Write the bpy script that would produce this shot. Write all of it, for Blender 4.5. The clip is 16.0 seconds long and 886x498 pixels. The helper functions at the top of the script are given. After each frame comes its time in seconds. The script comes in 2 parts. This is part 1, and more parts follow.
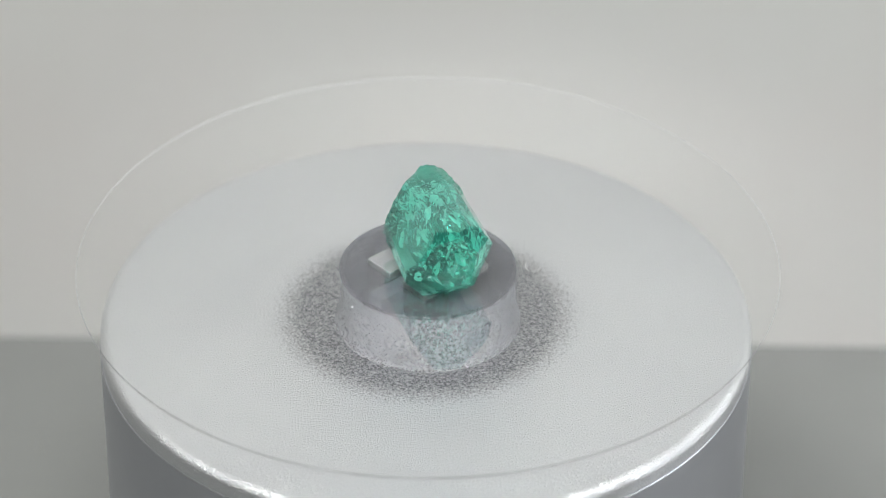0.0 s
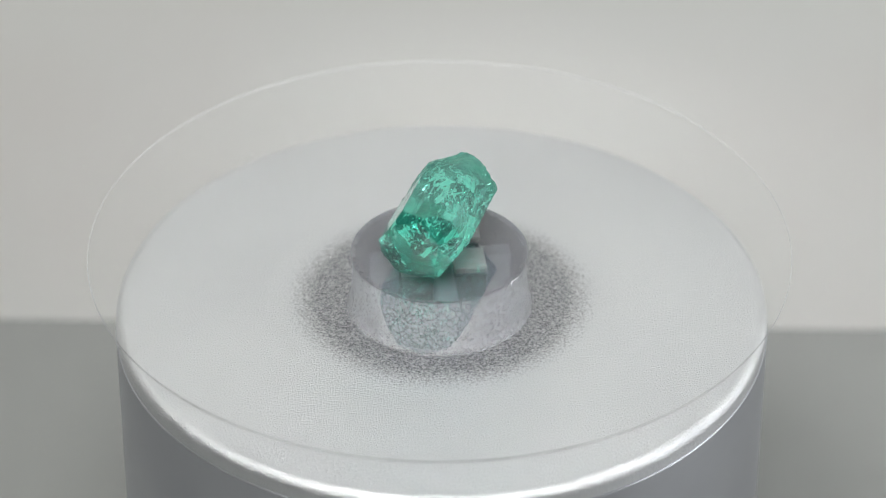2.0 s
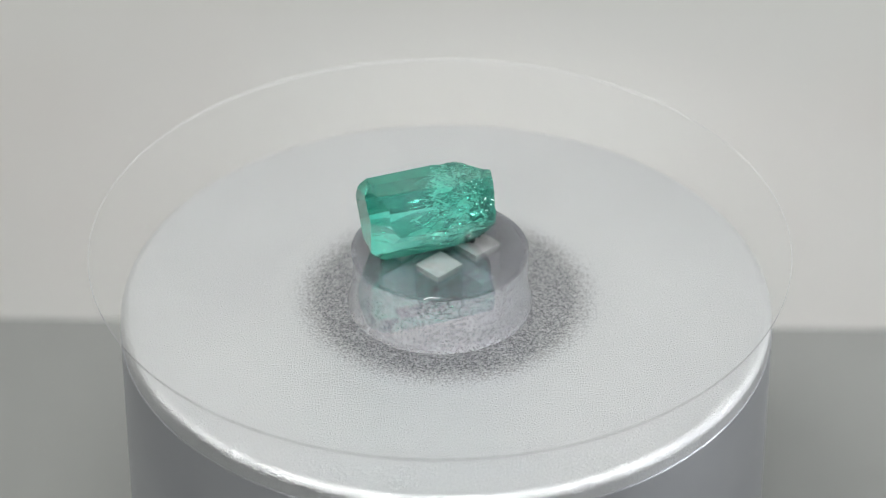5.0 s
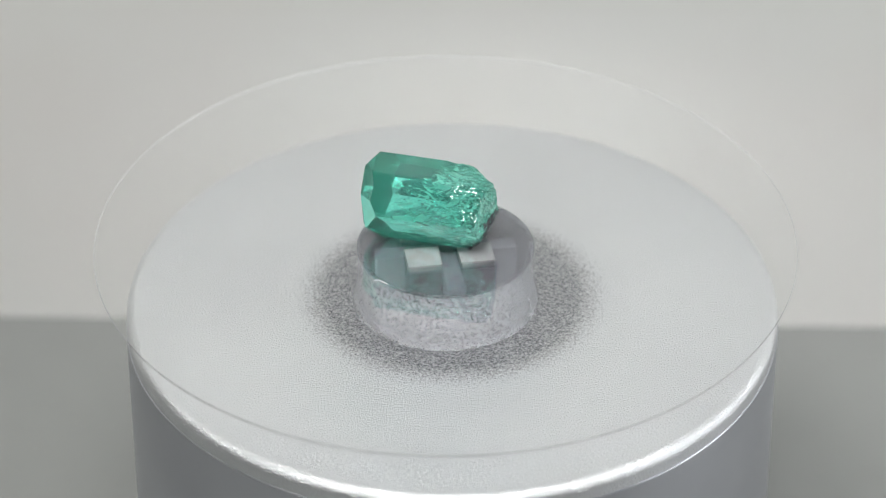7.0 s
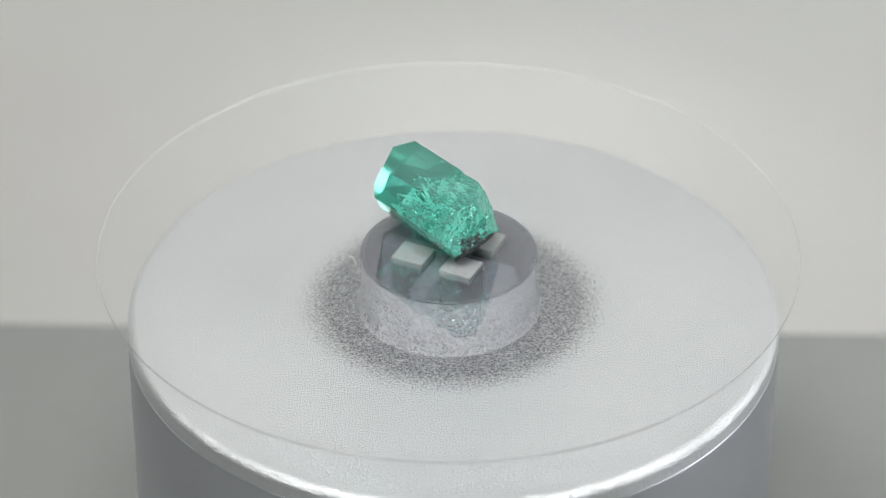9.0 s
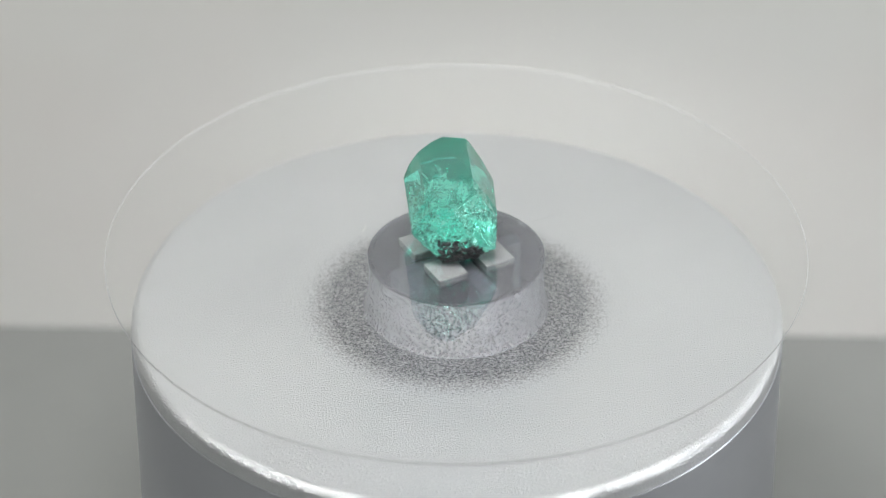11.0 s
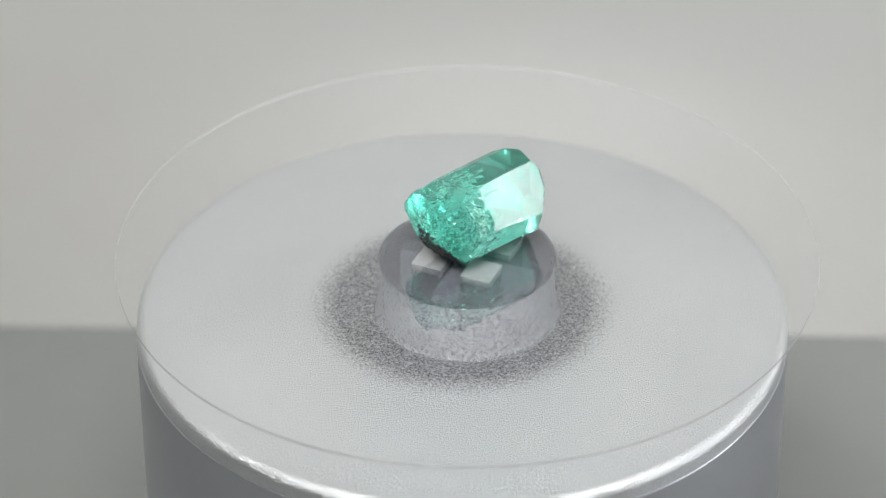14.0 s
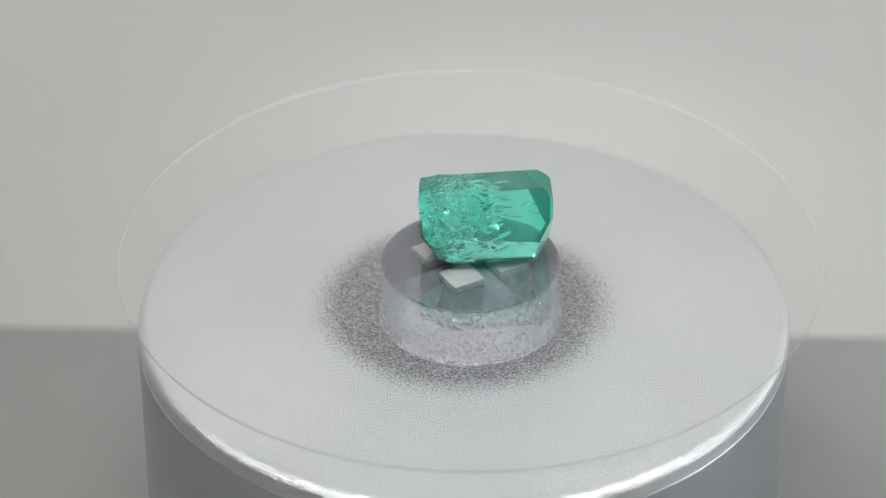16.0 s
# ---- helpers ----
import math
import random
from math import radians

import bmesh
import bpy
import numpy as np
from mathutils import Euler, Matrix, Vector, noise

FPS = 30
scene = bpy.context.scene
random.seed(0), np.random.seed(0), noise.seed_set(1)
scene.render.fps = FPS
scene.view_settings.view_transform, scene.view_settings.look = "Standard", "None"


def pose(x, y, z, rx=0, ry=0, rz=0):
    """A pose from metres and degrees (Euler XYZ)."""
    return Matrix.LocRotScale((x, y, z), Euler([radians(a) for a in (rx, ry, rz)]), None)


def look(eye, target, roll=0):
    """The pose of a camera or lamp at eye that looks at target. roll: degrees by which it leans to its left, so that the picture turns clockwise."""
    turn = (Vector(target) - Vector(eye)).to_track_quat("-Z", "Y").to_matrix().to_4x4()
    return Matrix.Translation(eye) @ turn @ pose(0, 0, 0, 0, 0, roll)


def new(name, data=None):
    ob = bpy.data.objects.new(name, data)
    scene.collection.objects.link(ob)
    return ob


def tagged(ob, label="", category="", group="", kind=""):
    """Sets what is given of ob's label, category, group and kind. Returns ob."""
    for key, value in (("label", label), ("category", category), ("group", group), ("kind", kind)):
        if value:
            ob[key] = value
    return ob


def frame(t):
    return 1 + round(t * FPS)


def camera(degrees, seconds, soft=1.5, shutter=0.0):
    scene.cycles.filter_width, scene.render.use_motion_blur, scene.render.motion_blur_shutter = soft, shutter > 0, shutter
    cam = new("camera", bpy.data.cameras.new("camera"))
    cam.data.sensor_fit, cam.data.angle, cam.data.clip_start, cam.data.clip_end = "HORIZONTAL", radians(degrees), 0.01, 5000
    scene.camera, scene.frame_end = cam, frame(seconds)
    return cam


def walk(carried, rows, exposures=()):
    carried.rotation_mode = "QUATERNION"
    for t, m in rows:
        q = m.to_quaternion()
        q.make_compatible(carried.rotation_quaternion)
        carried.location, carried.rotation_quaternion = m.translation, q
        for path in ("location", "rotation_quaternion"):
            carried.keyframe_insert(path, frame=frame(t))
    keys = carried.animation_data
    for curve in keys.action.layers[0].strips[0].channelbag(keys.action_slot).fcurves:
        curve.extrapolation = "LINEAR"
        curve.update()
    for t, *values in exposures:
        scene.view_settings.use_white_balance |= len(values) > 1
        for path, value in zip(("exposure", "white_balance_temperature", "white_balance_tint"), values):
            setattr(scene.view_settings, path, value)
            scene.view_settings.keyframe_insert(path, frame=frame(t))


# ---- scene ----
# All plan lengths below are in metres; U is one plan unit.
U = 7.0e-5
FOV = 15.4
ELEV = radians(34.4)
DIST = 0.406
BASE_TOP = 0.060
DISC_TOP = BASE_TOP + 0.0090
DISC_THICK = 0.00022
RATE = 17.5          # degrees of turn a second, clockwise from above

cam = camera(FOV, 16.0, soft=1.15)
cam.data.dof.use_dof = True
cam.data.dof.focus_distance = 0.399
cam.data.dof.aperture_fstop = 19.0

# small sways of the camera: seconds, turn to the left and up, in thousandths of the focal length
FOCAL = 784 / math.tan(radians(FOV / 2))
SWAY = [(0, -46, 34.5), (0.5, -37, 23.5), (1, -28.5, 16), (1.5, -23, 10), (2, -18.5, 4), (2.5, -15, 1), (3, -14, 0),
        (3.5, -18, 3), (4, -15.5, 4), (4.6, -12, 3.5), (5.6, -8, 2), (6.5, -4, 0.5), (7, 0, 0), (7.5, 3.5, 2.5), (8, 4.5, 5.5),
        (8.5, 3, 9.5), (9, 2, 13.5), (9.8, 4, 16), (10.6, 7, 17), (11.5, 10.5, 17), (12, 12.5, 19), (12.5, 13.5, 21.5), (13, 17, 19.5),
        (13.5, 17.5, 17), (14, 18, 17.5), (14.5, 19, 18), (15, 20, 19), (15.5, 21.5, 20), (16, 20.5, 19)]
AXIS = Vector((0, 0, DISC_TOP))
EYE = AXIS + DIST * Vector((0, -math.cos(ELEV), math.sin(ELEV)))


def aim(ox, oy):
    turn_up = math.degrees(math.atan((oy - 24) / FOCAL))
    turn_left = math.degrees(math.atan((ox + 16) / FOCAL))
    return look(EYE, AXIS) @ pose(0, 0, 0, turn_up, turn_left, 0)


walk(cam, [(t, aim(a, b)) for t, a, b in SWAY],
     exposures=[(0, 0.0), (4, 0.02), (9, 0.05), (12.5, -0.03), (16, -0.07)])

# ---- light ----
world = bpy.data.worlds.new("room_light")
scene.world = world
world.use_nodes = True
world.node_tree.nodes["Background"].inputs[0].default_value = (0.95, 0.97, 1.0, 1)
world.node_tree.nodes["Background"].inputs[1].default_value = 0.06


def lamp(name, eye, target, sx, sy, watts, color):
    d = bpy.data.lights.new(name, "AREA")
    d.shape, d.size, d.size_y, d.energy, d.color = "RECTANGLE", sx, sy, watts, color
    ob = new(name, d)
    ob.matrix_world = look(eye, target)
    return ob


lamp("led_panel", (-0.08, -0.34, 0.66), (0, 0.03, 0.06), 0.46, 0.10, 4.8, (0.985, 1.0, 0.965))
lamp("led_side_panel", (0.50, -0.05, 0.235), (0, 0.0, 0.07), 0.31, 0.14, 1.5, (0.96, 0.985, 1.0))


# ---- materials ----
def mat(name):
    m = bpy.data.materials.new(name)
    m.use_nodes = True
    nt = m.node_tree
    return m, nt, nt.nodes["Principled BSDF"]


def node(nt, kind, **vals):
    n = nt.nodes.new(kind)
    for k, v in vals.items():
        n.inputs[k.replace("_", " ")].default_value = v
    return n


def coords(nt):
    return nt.nodes.new("ShaderNodeTexCoord").outputs["Object"]


def noise_tex(nt, scale, detail=2.0, rough=0.5, vec=None):
    n = node(nt, "ShaderNodeTexNoise", Scale=scale, Detail=detail, Roughness=rough)
    nt.links.new(vec if vec is not None else coords(nt), n.inputs["Vector"])
    return n


def ramp(nt, src, stops):
    r = nt.nodes.new("ShaderNodeValToRGB")
    cr = r.color_ramp
    while len(cr.elements) < len(stops):
        cr.elements.new(0.5)
    for e, (p, c) in zip(cr.elements, stops):
        e.position, e.color = p, (*c, 1) if len(c) == 3 else c
    nt.links.new(src, r.inputs[0])
    return r.outputs[0]


def bump(nt, height, strength, distance, normal=None):
    b = node(nt, "ShaderNodeBump", Strength=strength, Distance=distance)
    nt.links.new(height, b.inputs["Height"])
    if normal is not None:
        nt.links.new(normal, b.inputs["Normal"])
    return b.outputs[0]


def silver_paint():
    m, nt, p = mat("silver_metallic_paint")
    fine = noise_tex(nt, 3800, 2.0, 0.6)
    mid = noise_tex(nt, 1300, 2.0, 0.55)
    wide = noise_tex(nt, 45, 3.0)
    nt.links.new(ramp(nt, wide.outputs["Fac"], [(0.3, (0.715, 0.725, 0.75)), (0.7, (0.765, 0.775, 0.795))]), p.inputs["Base Color"])
    nt.links.new(ramp(nt, fine.outputs["Fac"], [(0.3, (0.28,) * 3), (0.7, (0.33,) * 3)]), p.inputs["Roughness"])
    p.inputs["Metallic"].default_value = 0.92
    n1 = bump(nt, mid.outputs["Fac"], 0.35, 0.0001)
    nt.links.new(bump(nt, fine.outputs["Fac"], 1.0, 0.0002, n1), p.inputs["Normal"])
    return m


def satin_metal():
    m, nt, p = mat("satin_grey_metal")
    wide = noise_tex(nt, 60, 4.0)
    fine = noise_tex(nt, 2600, 2.0)
    nt.links.new(ramp(nt, wide.outputs["Fac"], [(0.3, (0.45, 0.46, 0.50)), (0.7, (0.50, 0.51, 0.545))]), p.inputs["Base Color"])
    p.inputs["Metallic"].default_value = 0.9
    p.inputs["Roughness"].default_value = 0.34
    nt.links.new(bump(nt, fine.outputs["Fac"], 0.25, 0.00004), p.inputs["Normal"])
    return m


def reflection_paint(name, dark, pale, rough):
    """Metallic silver with the hub's dark reflection painted in, thinning out towards its rim."""
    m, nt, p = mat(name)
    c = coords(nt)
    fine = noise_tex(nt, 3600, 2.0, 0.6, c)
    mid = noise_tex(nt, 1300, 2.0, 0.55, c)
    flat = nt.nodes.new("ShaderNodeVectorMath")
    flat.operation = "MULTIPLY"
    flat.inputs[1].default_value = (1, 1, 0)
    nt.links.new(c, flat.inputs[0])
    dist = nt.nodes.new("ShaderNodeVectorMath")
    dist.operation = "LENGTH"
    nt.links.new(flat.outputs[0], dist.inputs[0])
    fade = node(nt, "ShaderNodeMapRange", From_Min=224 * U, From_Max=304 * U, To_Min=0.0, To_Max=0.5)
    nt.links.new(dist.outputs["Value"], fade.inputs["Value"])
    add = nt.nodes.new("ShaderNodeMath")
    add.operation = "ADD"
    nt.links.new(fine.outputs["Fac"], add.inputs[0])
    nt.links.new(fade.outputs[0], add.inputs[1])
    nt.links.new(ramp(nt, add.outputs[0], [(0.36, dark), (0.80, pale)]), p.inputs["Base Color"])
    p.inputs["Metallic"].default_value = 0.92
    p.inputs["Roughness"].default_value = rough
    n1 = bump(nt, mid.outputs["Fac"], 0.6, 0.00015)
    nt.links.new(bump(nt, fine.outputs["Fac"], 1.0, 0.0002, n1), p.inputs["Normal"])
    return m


def plastic(name, c1, c2, rough, scale, bump_d=0.0, spec=0.5):
    m, nt, p = mat(name)
    n = noise_tex(nt, scale, 4.0, 0.6)
    nt.links.new(ramp(nt, n.outputs["Fac"], [(0.35, c1), (0.65, c2)]), p.inputs["Base Color"])
    p.inputs["Roughness"].default_value = rough
    p.inputs["Specular IOR Level"].default_value = spec
    if bump_d:
        f = noise_tex(nt, scale * 12, 2.0)
        nt.links.new(bump(nt, f.outputs["Fac"], 0.4, bump_d), p.inputs["Normal"])
    return m


def clear_plastic(name, color, ior, rough=0.0):
    m, nt, p = mat(name)
    p.inputs["Base Color"].default_value = (*color, 1)
    p.inputs["Transmission Weight"].default_value = 1.0
    p.inputs["IOR"].default_value = ior
    p.inputs["Roughness"].default_value = rough
    return m


def see_through(name, color, tint, share, rough, grain=0.85):
    m, nt, p = mat(name)
    n = noise_tex(nt, 2600, 2.0)
    lo = tuple(c * grain for c in color)
    nt.links.new(ramp(nt, n.outputs["Fac"], [(0.3, lo), (0.7, color)]), p.inputs["Base Color"])
    p.inputs["Roughness"].default_value = rough
    nt.links.new(bump(nt, n.outputs["Fac"], 0.3, 0.00005), p.inputs["Normal"])
    tr = nt.nodes.new("ShaderNodeBsdfTransparent")
    tr.inputs[0].default_value = (*tint, 1)
    mix = node(nt, "ShaderNodeMixShader", Fac=share)
    nt.links.new(p.outputs[0], mix.inputs[1])
    nt.links.new(tr.outputs[0], mix.inputs[2])
    nt.links.new(mix.outputs[0], nt.nodes["Material Output"].inputs[0])
    return m


def emerald():
    m, nt, p = mat("emerald")
    c = coords(nt)
    zone = noise_tex(nt, 210, 3.0, 0.5, c)
    body_col = ramp(nt, zone.outputs["Fac"], [(0.3, (0.16, 0.965, 0.75)), (0.7, (0.36, 0.99, 0.87))])
    along = nt.nodes.new("ShaderNodeSeparateXYZ")
    nt.links.new(c, along.inputs[0])
    tip = node(nt, "ShaderNodeMapRange", From_Min=-0.0088, From_Max=-0.0058, To_Min=1.0, To_Max=0.0)
    nt.links.new(along.outputs[0], tip.inputs["Value"])
    mixc = nt.nodes.new("ShaderNodeMix")
    mixc.data_type = "RGBA"
    nt.links.new(tip.outputs[0], mixc.inputs[0])
    nt.links.new(body_col, mixc.inputs[6])
    mixc.inputs[7].default_value = (0.06, 0.84, 0.61, 1)
    nt.links.new(mixc.outputs[2], p.inputs["Base Color"])
    p.inputs["Transmission Weight"].default_value = 0.90
    p.inputs["IOR"].default_value = 1.57
    grain = nt.nodes.new("ShaderNodeMapping")
    grain.inputs["Scale"].default_value = (0.30, 1.0, 1.0)
    nt.links.new(c, grain.inputs["Vector"])
    ripples = noise_tex(nt, 900, 2.0, 0.5, grain.outputs[0])
    crumbs = noise_tex(nt, 1500, 2.0, 0.6, c)
    where = node(nt, "ShaderNodeMapRange", From_Min=0.0008, From_Max=0.0016, To_Min=0.0, To_Max=1.0)
    nt.links.new(along.outputs[0], where.inputs["Value"])
    mul = nt.nodes.new("ShaderNodeMath")
    mul.operation = "MULTIPLY"
    nt.links.new(crumbs.outputs["Fac"], mul.inputs[0])
    nt.links.new(where.outputs[0], mul.inputs[1])
    n1 = bump(nt, ripples.outputs["Fac"], 0.35, 0.00004)
    nt.links.new(bump(nt, mul.outputs[0], 0.45, 0.0002, n1), p.inputs["Normal"])
    worn = node(nt, "ShaderNodeMapRange", From_Min=0.0, From_Max=0.005, To_Min=0.012, To_Max=0.05)
    nt.links.new(along.outputs[0], worn.inputs["Value"])
    nt.links.new(worn.outputs[0], p.inputs["Roughness"])
    return m


SILVER = silver_paint()
HUB_REFLECTION = reflection_paint("grained_dark_reflection", (0.11, 0.11, 0.13), (0.74, 0.75, 0.772), 0.30)
HUBWALL = see_through("frosted_hub_plastic", (0.31, 0.315, 0.34), (0.90, 0.905, 0.93), 0.47, 0.6, 0.6)
HUBWALL.node_tree.nodes["Principled BSDF"].inputs["Specular IOR Level"].default_value = 0.1
SHELL = satin_metal()
CLEAR = clear_plastic("clear_acrylic", (0.985, 0.99, 0.99), 1.49)
RIM = see_through("pale_disc_rim", (0.66, 0.66, 0.70), (1.0, 1.0, 1.0), 0.45, 0.35)
TINTED = see_through("smoky_film", (0.17, 0.173, 0.195), (0.60, 0.605, 0.64), 0.72, 0.3)
EMERALD = emerald()
GAP = clear_plastic("air_filled_crack", (1.0, 1.0, 1.0), 1.0 / 1.57)
FLAKE = plastic("pale_fracture_film", (0.70, 0.93, 0.87), (0.92, 1.0, 0.97), 0.2, 900)
FLAKE.node_tree.nodes["Principled BSDF"].inputs["Metallic"].default_value = 0.3
HAIR = plastic("pale_grey_hair", (0.38, 0.38, 0.38), (0.45, 0.45, 0.45), 0.6, 1000)
ROCK = plastic("black_matrix_rock", (0.008, 0.008, 0.009), (0.09, 0.09, 0.10), 0.25, 2500, 0.0002)
RUBBER = plastic("dark_grey_pad_rubber", (0.07, 0.072, 0.08), (0.11, 0.112, 0.12), 0.45, 500, 0.00002)
PAD = plastic("pale_adhesive_film", (0.10, 0.102, 0.108), (0.145, 0.147, 0.153), 0.5, 700, 0.00004)
PADTOP = plastic("white_adhesive_pad", (0.15, 0.152, 0.16), (0.19, 0.193, 0.20), 0.5, 700, 0.00004)
FIN = plastic("pale_grey_plastic", (0.74, 0.75, 0.77), (0.82, 0.83, 0.85), 0.4, 400, 0.00003)
# the warm and cool mottle imitates the tint of the LED lamps' flicker
PAPER = plastic("white_backdrop_paper", (0.690, 0.668, 0.652), (0.688, 0.698, 0.684), 0.85, 9, 0.00003, 0.2)
TABLE = plastic("grey_table_sheet", (0.23, 0.234, 0.23), (0.27, 0.275, 0.27), 0.55, 12, 0.00002, 0.3)
WALLPAINT = plastic("dark_grey_wall_paint", (0.24, 0.24, 0.245), (0.28, 0.28, 0.285), 0.8, 3, 0.0, 0.2)
LINT = plastic("white_lint", (0.8, 0.8, 0.8), (0.9, 0.9, 0.9), 0.7, 1000)


# ---- building helpers ----
def mesh(name, bm, material, smooth=None):
    me = bpy.data.meshes.new(name)
    bm.normal_update()
    bm.to_mesh(me)
    bm.free()
    me.materials.append(material)
    if smooth is not None:
        for poly in me.polygons:
            poly.use_smooth = smooth
    return me


def part(name, bm, material, parent, label="", smooth=None):
    ob = new(name, mesh(name, bm, material, smooth))
    ob.parent = parent
    return tagged(ob, label)


def lathe(profile, seg=160, closed=False):
    """A turned body from (radius, z) pairs; radius 0 gives a pole."""
    bm = bmesh.new()
    rings = []
    for r, z in profile:
        if r == 0:
            rings.append([bm.verts.new((0, 0, z))])
        else:
            rings.append([bm.verts.new((r * math.cos(2 * math.pi * i / seg), r * math.sin(2 * math.pi * i / seg), z)) for i in range(seg)])
    pairs = list(zip(rings, rings[1:]))
    if closed:
        pairs.append((rings[-1], rings[0]))
    for a, b in pairs:
        if len(a) == len(b) and (a[0].co - b[0].co).length < 1e-9:
            continue
        for i in range(seg):
            j = (i + 1) % seg
            vs = [a[i % len(a)], a[j % len(a)], b[j % len(b)], b[i % len(b)]]
            vs = list(dict.fromkeys(vs))
            if len(vs) > 2:
                bm.faces.new(vs)
    bmesh.ops.recalc_face_normals(bm, faces=bm.faces)
    return bm


def box(cx, cy, cz, sx, sy, sz, rz=0.0, bevel=0.0, seg=2):
    bm = bmesh.new()
    bmesh.ops.create_cube(bm, size=1, matrix=Matrix.Translation((cx, cy, cz)) @ Matrix.Rotation(rz, 4, "Z") @ Matrix.Diagonal((sx, sy, sz, 1)))
    if bevel:
        bmesh.ops.bevel(bm, geom=bm.edges[:], offset=bevel, segments=seg, affect="EDGES", profile=0.5)
    return bm


def smoothstep(a, b, x):
    k = min(1.0, max(0.0, (x - a) / (b - a)))
    return k * k * (3 - 2 * k)


# ---- the setting: table, backdrop, room ----
def setting():
    bm = box(0, -0.2, -0.02, 2.6, 2.6, 0.04)
    tagged(new("floor", mesh("floor", bm, TABLE)), "matt grey table sheet under the turntable", "table", kind="structure")
    bm = box(0, 0, 0.295, 1.6, 0.01, 0.61)
    wall = new("backdrop", mesh("backdrop", bm, PAPER))
    wall.matrix_world = pose(0, 0.082, 0.0, 0, 0, -1.2)
    tagged(wall, "plain white paper backdrop panel behind the turntable", "backdrop", kind="structure")
    for nm, x, y, sx, sy in (("wall_west", -1.25, -0.2, 0.06, 2.4), ("wall_east", 1.25, -0.2, 0.06, 2.4), ("wall_south", 0, -1.45, 2.6, 0.06), ("wall_north", 0, 1.05, 2.6, 0.06)):
        tagged(new(nm, mesh(nm, box(x, y, 0.9, sx, sy, 1.8), WALLPAINT)), "plain dark grey room wall", "wall", kind="structure")
    tagged(new("ceiling", mesh("ceiling", box(0, -0.2, 1.83, 2.6, 2.6, 0.06), WALLPAINT)), "plain dark grey ceiling", "ceiling", kind="structure")


# ---- the turntable's still body ----
R_BASE = 0.0409


def sharp_walls(ob, inside):
    """Upright faces nearer to the axis than this keep a crisp edge."""
    for poly in ob.data.polygons:
        if abs(poly.normal.z) < 0.3 and poly.center.xy.length < inside:
            poly.use_smooth = False
    return ob


def turntable_base():
    base = new("display_turntable")
    tagged(base, "silver metallic cylindrical turntable with rounded rim, on grey table", "turntable")
    fil = 0.0013
    r_top = R_BASE - 0.00012
    split = BASE_TOP - fil - 0.0013
    side = [(0, 0.0), (R_BASE - 0.002, 0.0), (R_BASE - 0.0005, 0.0006), (R_BASE, 0.002)]
    side += [(R_BASE, (split - 0.0002) * k / 6 + 0.002 * (6 - k) / 6) for k in range(1, 7)]
    side += [(R_BASE - 0.0002 + 0.0002 * math.cos(math.pi / 2 * k / 6), split - 0.0002 + 0.0002 * math.sin(math.pi / 2 * k / 6)) for k in range(1, 7)]
    side += [(R_BASE - 0.002, split), (R_BASE - 0.002, split), (0, split)]
    part("shell", lathe(side, 256), SHELL, base, "satin grey metal side of the turntable", True)
    prof = [(R_BASE - 0.0020, split + 0.00002), (r_top, split + 0.00002), (r_top, split + 0.00002)]
    for k in range(0, 17):
        a = math.pi / 2 * k / 16
        prof.append((r_top - fil + fil * math.cos(a), BASE_TOP - fil + fil * math.sin(a)))
    prof += [(r, BASE_TOP) for r in (0.034, 0.030, 0.026, 0.022, 0.018, 0.014, 0.0098, 0.0098)]
    prof += [(0.0098, split + 0.00002)]
    sharp_walls(part("top_plate", lathe(prof, 256, True), SILVER, base, "silver painted top with rounded rim", True), 0.0105)
    # low ring round the hub with its dark reflection painted on, edge fading
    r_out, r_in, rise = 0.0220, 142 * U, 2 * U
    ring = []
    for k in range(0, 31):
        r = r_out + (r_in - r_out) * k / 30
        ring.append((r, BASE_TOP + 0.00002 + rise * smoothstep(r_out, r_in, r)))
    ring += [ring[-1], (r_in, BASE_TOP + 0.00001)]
    sharp_walls(part("reflection_ring", lathe(ring, 256), HUB_REFLECTION, base, "grained ring with painted dark reflection of the hub, fading into silver", True), 0.0103)
    return base


# ---- the turning clear disc with its hub ----
ECC = Vector((-11.6 * U, 3.1 * U, 0))


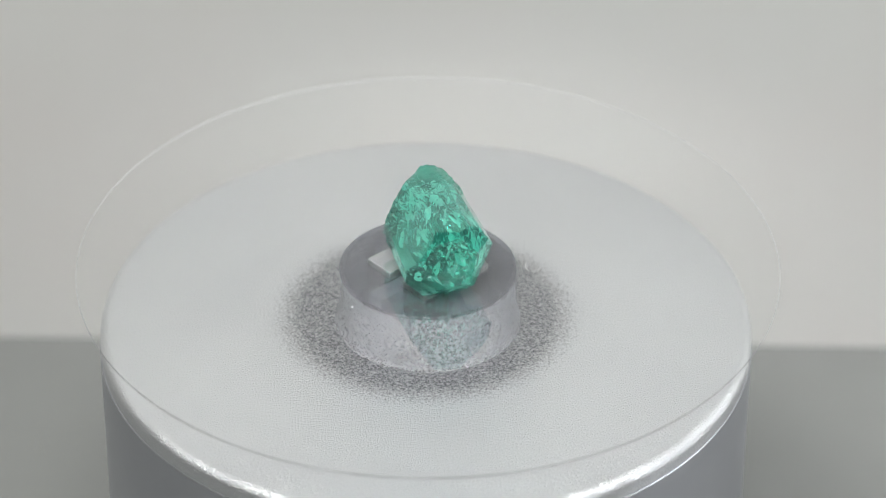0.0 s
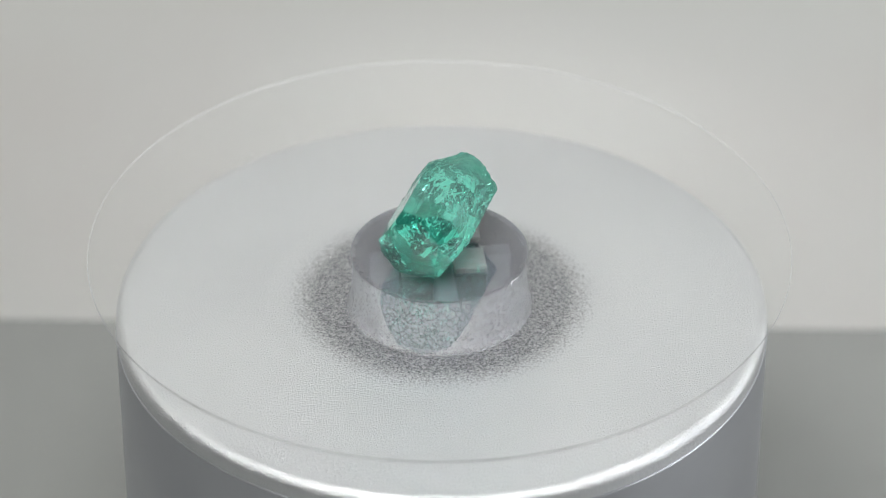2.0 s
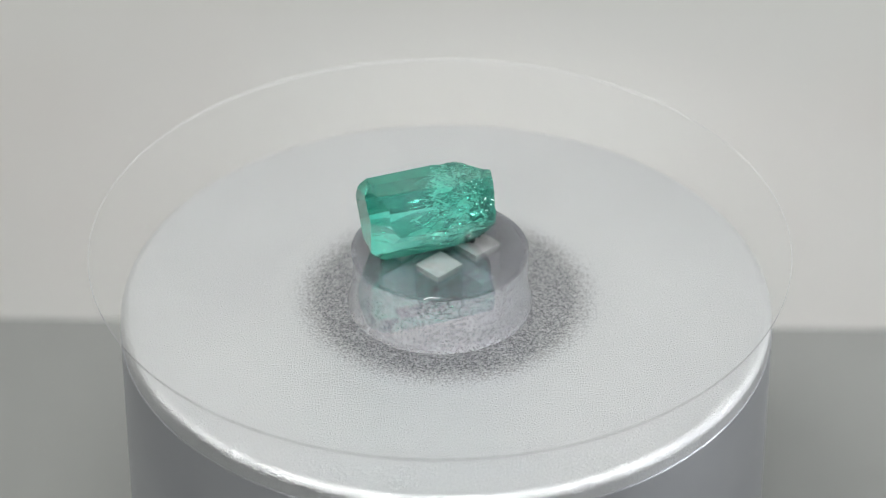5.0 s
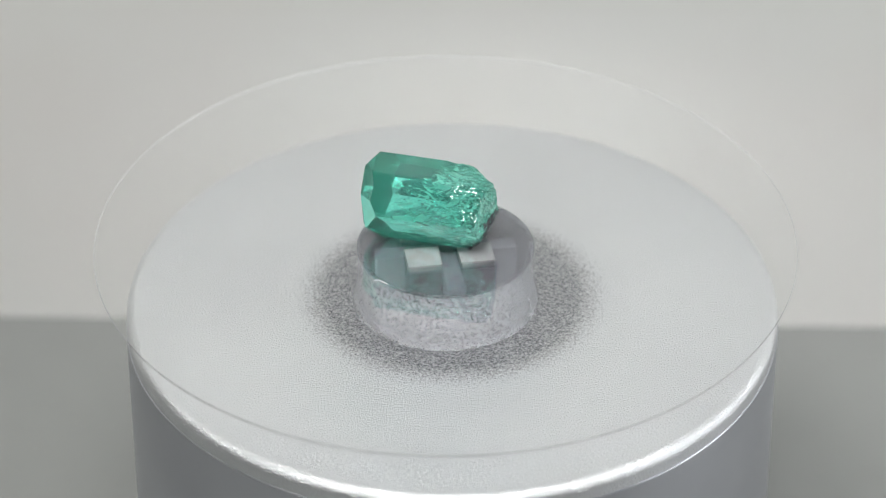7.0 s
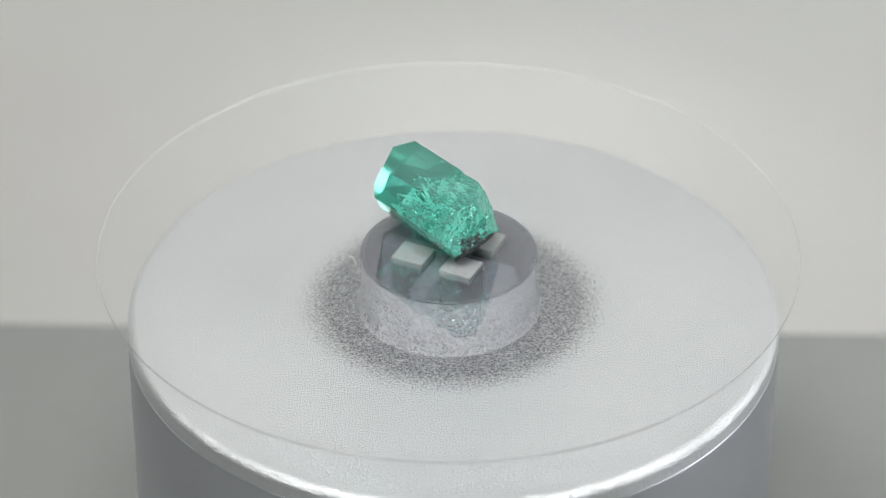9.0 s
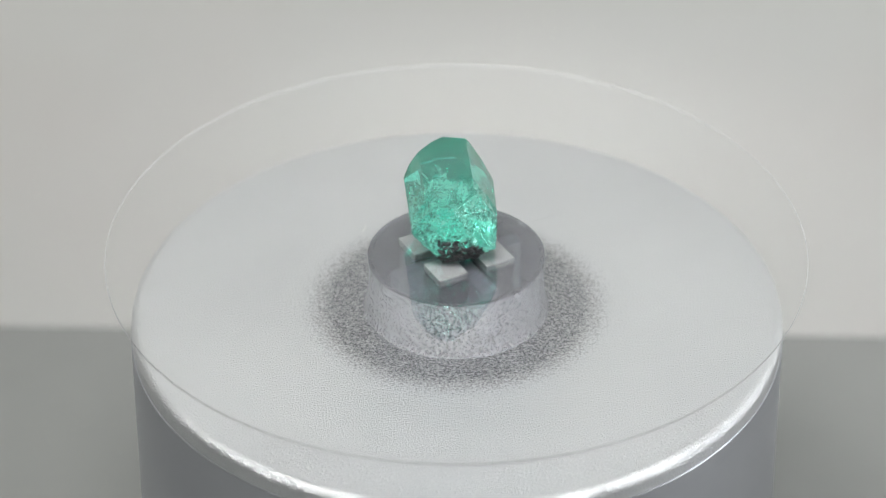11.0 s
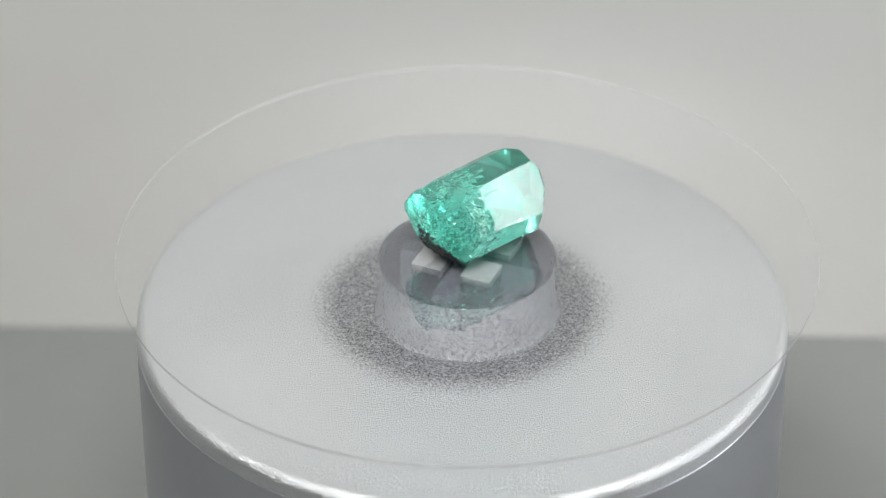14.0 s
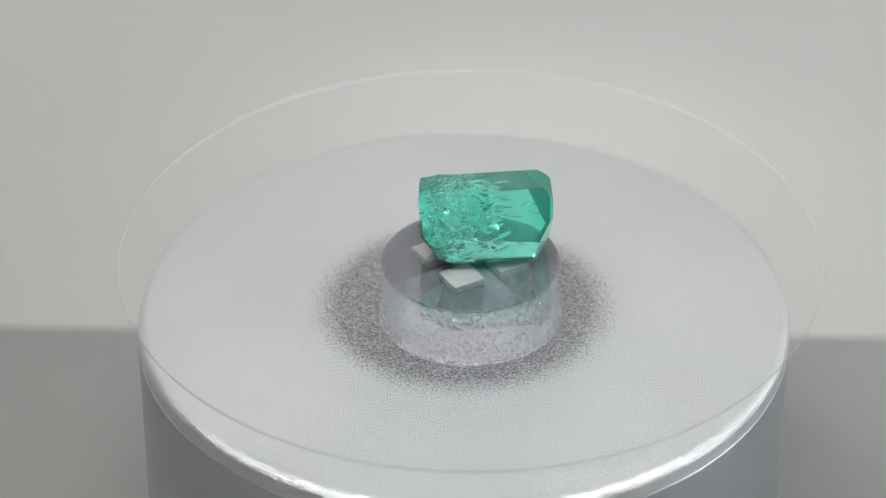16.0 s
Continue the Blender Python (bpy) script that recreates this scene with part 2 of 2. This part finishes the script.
def turntable_disc():
    top = new("acrylic_tray")
    tagged(top, "clear round acrylic tray turning on a grey hub", "tray")
    r, h, e = 620 * U, DISC_THICK, 0.00005
    prof = [(0, 0.0), (r - e, 0.0), (r, -e), (r, -h + e), (r - e, -h), (0, -h)]
    d = part("disc", lathe(prof, 256), CLEAR, top, "thin clear acrylic disc")
    d.location = ECC
    d.data.materials.append(RIM)
    for poly in d.data.polygons:
        if abs(poly.normal.z) < 0.95:
            poly.material_index = 1
    d.visible_shadow = False
    zt, zb = -20 * U, BASE_TOP + 2.1 * U - DISC_TOP
    bend = [math.pi / 2 * k / 24 for k in range(25)]
    outer = [(154 * U + 12 * U * (1 - math.cos(a)), zt + (zb - zt) * math.sin(a)) for a in bend]
    flare = outer + [(148 * U, zb), (148 * U, zb), (148 * U, zt), (148 * U, zt), outer[0]]
    t = part("hub_wall", lathe(flare, 192), HUBWALL, top, "frosted grey see-through hub wall flaring to its foot", True)
    pl = part("hub_plate", lathe([(0, zt + 4 * U), (156 * U, zt + 4 * U), (157 * U, zt + 3 * U), (157 * U, zt), (0, zt)], 128), TINTED, top, "smoky see-through round hub plate", False)
    f = part("hub_floor", lathe([(0, -0.0087), (144 * U, -0.0087), (144 * U, -0.0088), (0, -0.0088)], 96), PAD, top, "pale hub floor")
    for o in (t, pl, f):
        o.location = ECC
    for k in range(4):
        a = radians(9 + 45 + 90 * k)
        c = ECC + Vector((66 * U * math.cos(a), 66 * U * math.sin(a), 0))
        place = Matrix.Translation(c) @ Matrix.Rotation(radians(9), 4, "Z")
        b = part("block", box(0, 0, -6.6 * U - 0.0038, 60 * U, 56 * U, 0.0076, 0, 0.0002), RUBBER, top, "dark grey rubber block")
        b.matrix_local = place
        q = part("pad", box(0, 0, -5.4 * U, 60 * U, 56 * U, 2 * U), PADTOP, top, "pale adhesive pad under the disc")
        q.matrix_local = place
    for k in range(4):
        a = radians(9 + 90 * k)
        fin = part("fin", box(68 * U, 0, zt - 2 * U - 0.0034, 114 * U, 33 * U, 0.0068, 0, 0.0002), FIN, top, "pale plastic fin under the plate")
        fin.matrix_local = Matrix.Translation(ECC) @ Matrix.Rotation(a, 4, "Z")
    return top


# ---- the stone ----
# the crystal's planes in plan units: outward normal and distance from the foot of its axis
STONE_PLANES = [
    # seven long faces, one narrow bevel and the one it lies on
    (Vector((-0.040, 0.857, 0.514)), 102.3), (Vector((0.004, -0.031, 1.000)), 143.7), (Vector((0.010, -0.500, 0.866)), 139.8),
    (Vector((0.035, -0.855, 0.517)), 112.8), (Vector((0.036, -0.802, -0.597)), 14.0), (Vector((0, 0, -1)), 0.0),
    (Vector((0.022, 0.676, -0.737)), 24.3), (Vector((0.011, 0.997, -0.071)), 70.5),
    # facets of the polished end
    (Vector((-0.635, 0.682, 0.363)), 147.0), (Vector((-0.765, 0.167, 0.622)), 178.1), (Vector((-0.719, -0.556, 0.417)), 152.9),
    (Vector((-0.720, -0.687, -0.097)), 108.4), (Vector((-0.741, 0.012, -0.672)), 66.9), (Vector((-0.841, 0.458, -0.289)), 97.3), (Vector((-0.999, 0.001, -0.032)), 119.6),
    # broken end: slanting top, two flanks, the undercut and the end itself
    (Vector((0.248, 0.368, 0.896)), 152.5), (Vector((0.609, 0.723, 0.328)), 109.2),
    (Vector((0.506, -0.842, 0.186)), 126.3), (Vector((0.756, 0.136, -0.640)), 46.6), (Vector((0.986, -0.160, -0.055)), 99.3)]


def cut_stone():
    """A block cut down by the crystal's planes, in plan units, sliced finely where it is broken."""
    bm = box(0, 0, 80, 400, 400, 400)
    for n, d in STONE_PLANES:
        d /= n.length
        n = n.normalized()
        geom = bm.verts[:] + bm.edges[:] + bm.faces[:]
        bmesh.ops.bisect_plane(bm, geom=geom, dist=1e-4, plane_co=n * d, plane_no=n, clear_outer=True)
        bmesh.ops.holes_fill(bm, edges=bm.edges[:], sides=0)
    bmesh.ops.remove_doubles(bm, verts=bm.verts[:], dist=0.02)
    cuts = [(Vector((1, 0, 0)), -24 + 3.1 * k) for k in range(43)]
    cuts += [(Vector((0, 1, 0.12)).normalized(), -80 + 3.6 * k) for k in range(45)]
    cuts += [(Vector((0, -0.1, 1)).normalized(), 2 + 3.6 * k) for k in range(40)]
    for k, (n, d) in enumerate(cuts):
        near = [f for f in bm.faces if f.calc_center_median().x > -24.5] if k >= 43 else bm.faces[:]
        geom = list({e for f in near for e in f.edges} | {v for f in near for v in f.verts}) + near
        bmesh.ops.bisect_plane(bm, geom=geom, dist=1e-4, plane_co=n * d, plane_no=n)
    return bm


def broken(p):
    """How far a point lies in the broken half: the fracture starts at another place on each face."""
    start = 12.0 + 8.0 * noise.noise(p * 0.03 + Vector((4, 0, 0)))
    for i, shift in ((1, -8.0), (2, 26.0), (3, 56.0), (4, 44.0), (7, 14.0)):
        n, d = STONE_PLANES[i]
        if d - n.dot(p) < 1.5:
            start += shift
            break
    return smoothstep(start, start + 5.0, p.x)


def fracture_shift(p):
    """Conchoidal steps and splinters of a broken surface."""
    q = p * 0.030
    wave = noise.noise(Vector((q.x * 0.8, q.y, q.z)) + Vector((2.2, 0, 0)))
    step = math.floor(wave * 5.0) / 5.0
    fine = noise.noise_vector(p * 0.10) * 1.9 + noise.noise_vector(p * 0.25) * 0.8
    depth = 0.8 + 5.5 * (0.55 * step + 0.45 * wave)
    return depth, fine


def emerald_crystal():
    gem = new("emerald_crystal")
    tagged(gem, "rough green emerald crystal with a broken end on clear disc", "gemstone")
    bm = cut_stone()
    axis_mid = Vector((0, -2, 70))
    for v in bm.verts:
        k = broken(v.co)
        if k > 0:
            depth, fine = fracture_shift(v.co)
            inward = axis_mid - v.co
            inward.x = -30.0 * smoothstep(70, 105, v.co.x)
            inward.normalize()
            keep = smoothstep(-1, 8, v.co.z)
            v.co += k * keep * (inward * depth + fine)
            v.co.z = max(v.co.z, 0.0)
    bmesh.ops.triangulate(bm, faces=bm.faces[:])
    bmesh.ops.dissolve_degenerate(bm, edges=bm.edges[:], dist=0.01)
    bmesh.ops.recalc_face_normals(bm, faces=bm.faces)
    bmesh.ops.scale(bm, vec=(U, U, U), verts=bm.verts[:])
    part("crystal_body", bm, EMERALD, gem, "translucent green crystal with six long faces", False)
    rng = random.Random(7)

    def flake(u, y, z, sx, sy, turn, material, thick=0.5):
        """A thin curved crack face inside the stone."""
        fl = bmesh.new()
        n = 7
        rim = [(sx * math.cos(2 * math.pi * i / n) * rng.uniform(0.55, 1.25), sy * math.sin(2 * math.pi * i / n) * rng.uniform(0.55, 1.25)) for i in range(n)]
        bend = rng.uniform(-0.05, 0.05)
        top = [fl.verts.new((x, w, bend * x * x / max(sx, 1) + rng.uniform(-0.5, 0.5) + thick / 2)) for x, w in rim]
        low = [fl.verts.new((p.co.x, p.co.y, p.co.z - thick)) for p in top]
        mid_t, mid_l = fl.verts.new((0, 0, thick / 2)), fl.verts.new((0, 0, -thick / 2))
        for i in range(n):
            j = (i + 1) % n
            fl.faces.new((top[i], top[j], mid_t))
            fl.faces.new((low[j], low[i], mid_l))
            fl.faces.new((top[j], top[i], low[i], low[j]))
        bmesh.ops.recalc_face_normals(fl, faces=fl.faces)
        fl.transform(Matrix.Diagonal((U, U, U, 1)) @ Matrix.Translation((u, y, z)) @ pose(0, 0, 0, *turn))
        part("fracture", fl, material, gem)

    # cracks inside: many small ones in the broken half, long wisps along the axis, few in the clear tip
    for k in range(340):
        u = rng.triangular(-58, 96, 48)
        a, rr = rng.uniform(0, 2 * math.pi), 54 * math.sqrt(rng.uniform(0.10, 1.0))
        if u > 62:
            rr *= 0.8
        if u < 5:
            a = math.pi + 0.45 * (a - math.pi)
        y, z = -3 + rr * math.cos(a), max(9 + max(0, u - 52) * 1.5, 70 + rr * math.sin(a))
        if u > 50:
            z = min(z, 134 - (u - 50) * 0.6)
        big = rng.random() < 0.22
        sx, sy = (rng.uniform(9, 22), rng.uniform(3, 8)) if big else (rng.uniform(2, 8), rng.uniform(0.8, 3.0))
        turn = (math.degrees(a) - 90 + rng.uniform(-45, 45), rng.uniform(-30, 30), rng.uniform(-30, 30))
        flake(u, y, z, sx, sy, turn, GAP if k % 2 else FLAKE)
    for k in range(26):
        a, rr = rng.uniform(0, 2 * math.pi), 48 * math.sqrt(rng.uniform(0.1, 1.0))
        flake(rng.uniform(-105, -20), -3 + rr * math.cos(a), 70 + rr * math.sin(a), rng.uniform(3, 13), rng.uniform(0.5, 1.6),
              (rng.uniform(0, 360), rng.uniform(-12, 12), rng.uniform(-12, 12)), GAP)
    # bright wisps just under the broken skin
    for k in range(120):
        a = rng.uniform(-0.3, math.pi + 0.3)
        u = rng.uniform(8, 88)
        rr = 66 - max(0, u - 55) * 0.45
        y, z = -3 + rr * math.cos(a), 70 + (rr - 2) * math.sin(a)
        p = Vector((u, y, z))
        if any(m.dot(p) > d - 5 for m, d in STONE_PLANES):
            continue
        flake(u, y, z, rng.uniform(3, 10), rng.uniform(0.5, 1.5), (math.degrees(a) - 90 + rng.uniform(-20, 20), rng.uniform(-15, 15), rng.uniform(-60, 60)), FLAKE)
    # black matrix on the undercut of the broken end
    (n, reach), (n_end, end) = STONE_PLANES[-2:]
    for k in range(210):
        rb = bmesh.new()
        bmesh.ops.create_icosphere(rb, subdivisions=2, radius=1.0)
        y, z = rng.uniform(-30, 46), 3 + 68 * rng.random() ** 1.25
        u = min((reach - n.z * z - n.y * y) / n.x, (end - n_end.z * z - n_end.y * y) / n_end.x)
        if any(m.dot(Vector((u, y, z))) > d - 1.0 for m, d in STONE_PLANES[:-2]):
            rb.free()
            continue
        for vert in rb.verts:
            vert.co *= 1 + 0.6 * noise.noise(vert.co * 1.7 + Vector((k * 3.1, 0, 0)))
        sz = rng.uniform(1.4, 7.0) * (1.1 - z / 130)
        rb.transform(Matrix.Diagonal((U, U, U, 1)) @ Matrix.Translation((u - 0.8, y, max(z, sz * 0.7))) @ pose(0, 0, 0, rng.uniform(0, 90), 28, rng.uniform(-20, 20)) @ Matrix.Diagonal((3.4, sz * 1.2, sz * 0.8, 1)))
        part("matrix_speck", rb, ROCK, gem, "black matrix rock")
    return gem


# ---- small things that ride on the disc ----
def fibre(name, pts, radius, label, category, material):
    """A thin bent thread through the points, in disc coordinates."""
    bm = bmesh.new()
    rings = []
    for i, p in enumerate(pts):
        p = Vector(p)
        d = (Vector(pts[min(i + 1, len(pts) - 1)]) - Vector(pts[max(i - 1, 0)])).normalized()
        side = d.cross(Vector((0, 0, 1))).normalized()
        up = side.cross(d)
        rings.append([bm.verts.new(p + radius * (math.cos(a) * side + math.sin(a) * up)) for a in (0.5, 1.55, 2.6, 3.64, 4.7, 5.75)])
    for a, b in zip(rings, rings[1:]):
        for i in range(6):
            bm.faces.new((a[i], a[(i + 1) % 6], b[(i + 1) % 6], b[i]))
    bm.faces.new(rings[0][::-1])
    bm.faces.new(rings[-1])
    ob = new(name, mesh(name, bm, material, True))
    return tagged(ob, label, category)


def lint():
    z = 0.9 * U
    out = [fibre("lint_fibre", [(-112 * U, -138 * U, z), (-120 * U, -131 * U, z), (-127 * U, -127 * U, 2 * U), (-136 * U, -127 * U, z)], 0.55 * U, "short bent white lint fibre on the clear disc", "lint", LINT),
           fibre("lint_hair", [(-38 * U, 120 * U, z), (-39 * U, 150 * U, z), (-42 * U, 185 * U, z), (-47 * U, 231 * U, z)], 0.16 * U, "long fine pale hair lying on the clear disc", "lint", HAIR)]
    rng = random.Random(3)
    for k in range(9):
        a, r = rng.uniform(0, 6.28), rng.uniform(190, 590) * U
        bm = bmesh.new()
        bmesh.ops.create_icosphere(bm, subdivisions=1, radius=rng.uniform(0.9, 1.6) * U)
        for v in bm.verts:
            v.co *= 1 + 0.4 * noise.noise(v.co * 9000 + Vector((k, 0, 0)))
        bmesh.ops.translate(bm, verts=bm.verts, vec=(r * math.cos(a), r * math.sin(a), 0.9 * U))
        out.append(tagged(new("dust_speck", mesh("dust_speck", bm, LINT)), "tiny white dust speck on the clear disc", "dust", "dust on the disc"))
    return out


# place of the stone on the disc when it has turned to its zero angle
GEM_U = radians(-17.0)


def motions():
    gem = STONE
    local = Matrix.Translation((-30 * U, 4 * U, 0)) @ Matrix.Rotation(GEM_U, 4, "Z")
    rows_disc, rows_gem = [], []
    for k in range(33):
        t = k * 0.5
        creep = -U * (4 + 1.2 * t)          # the loose tray creeps forward on its spindle
        turn = pose(0, creep, DISC_TOP, 0, 0, -RATE * (t - 7))
        rows_disc.append((t, turn))
        rows_gem.append((t, turn @ Matrix.Translation((0, 0, 0.00002)) @ local))
    walk(DISC, rows_disc)
    walk(gem, rows_gem)
    for bit in BITS:
        walk(bit, rows_disc)


setting()
turntable_base()
DISC = turntable_disc()
STONE = emerald_crystal()
BITS = lint()
motions()
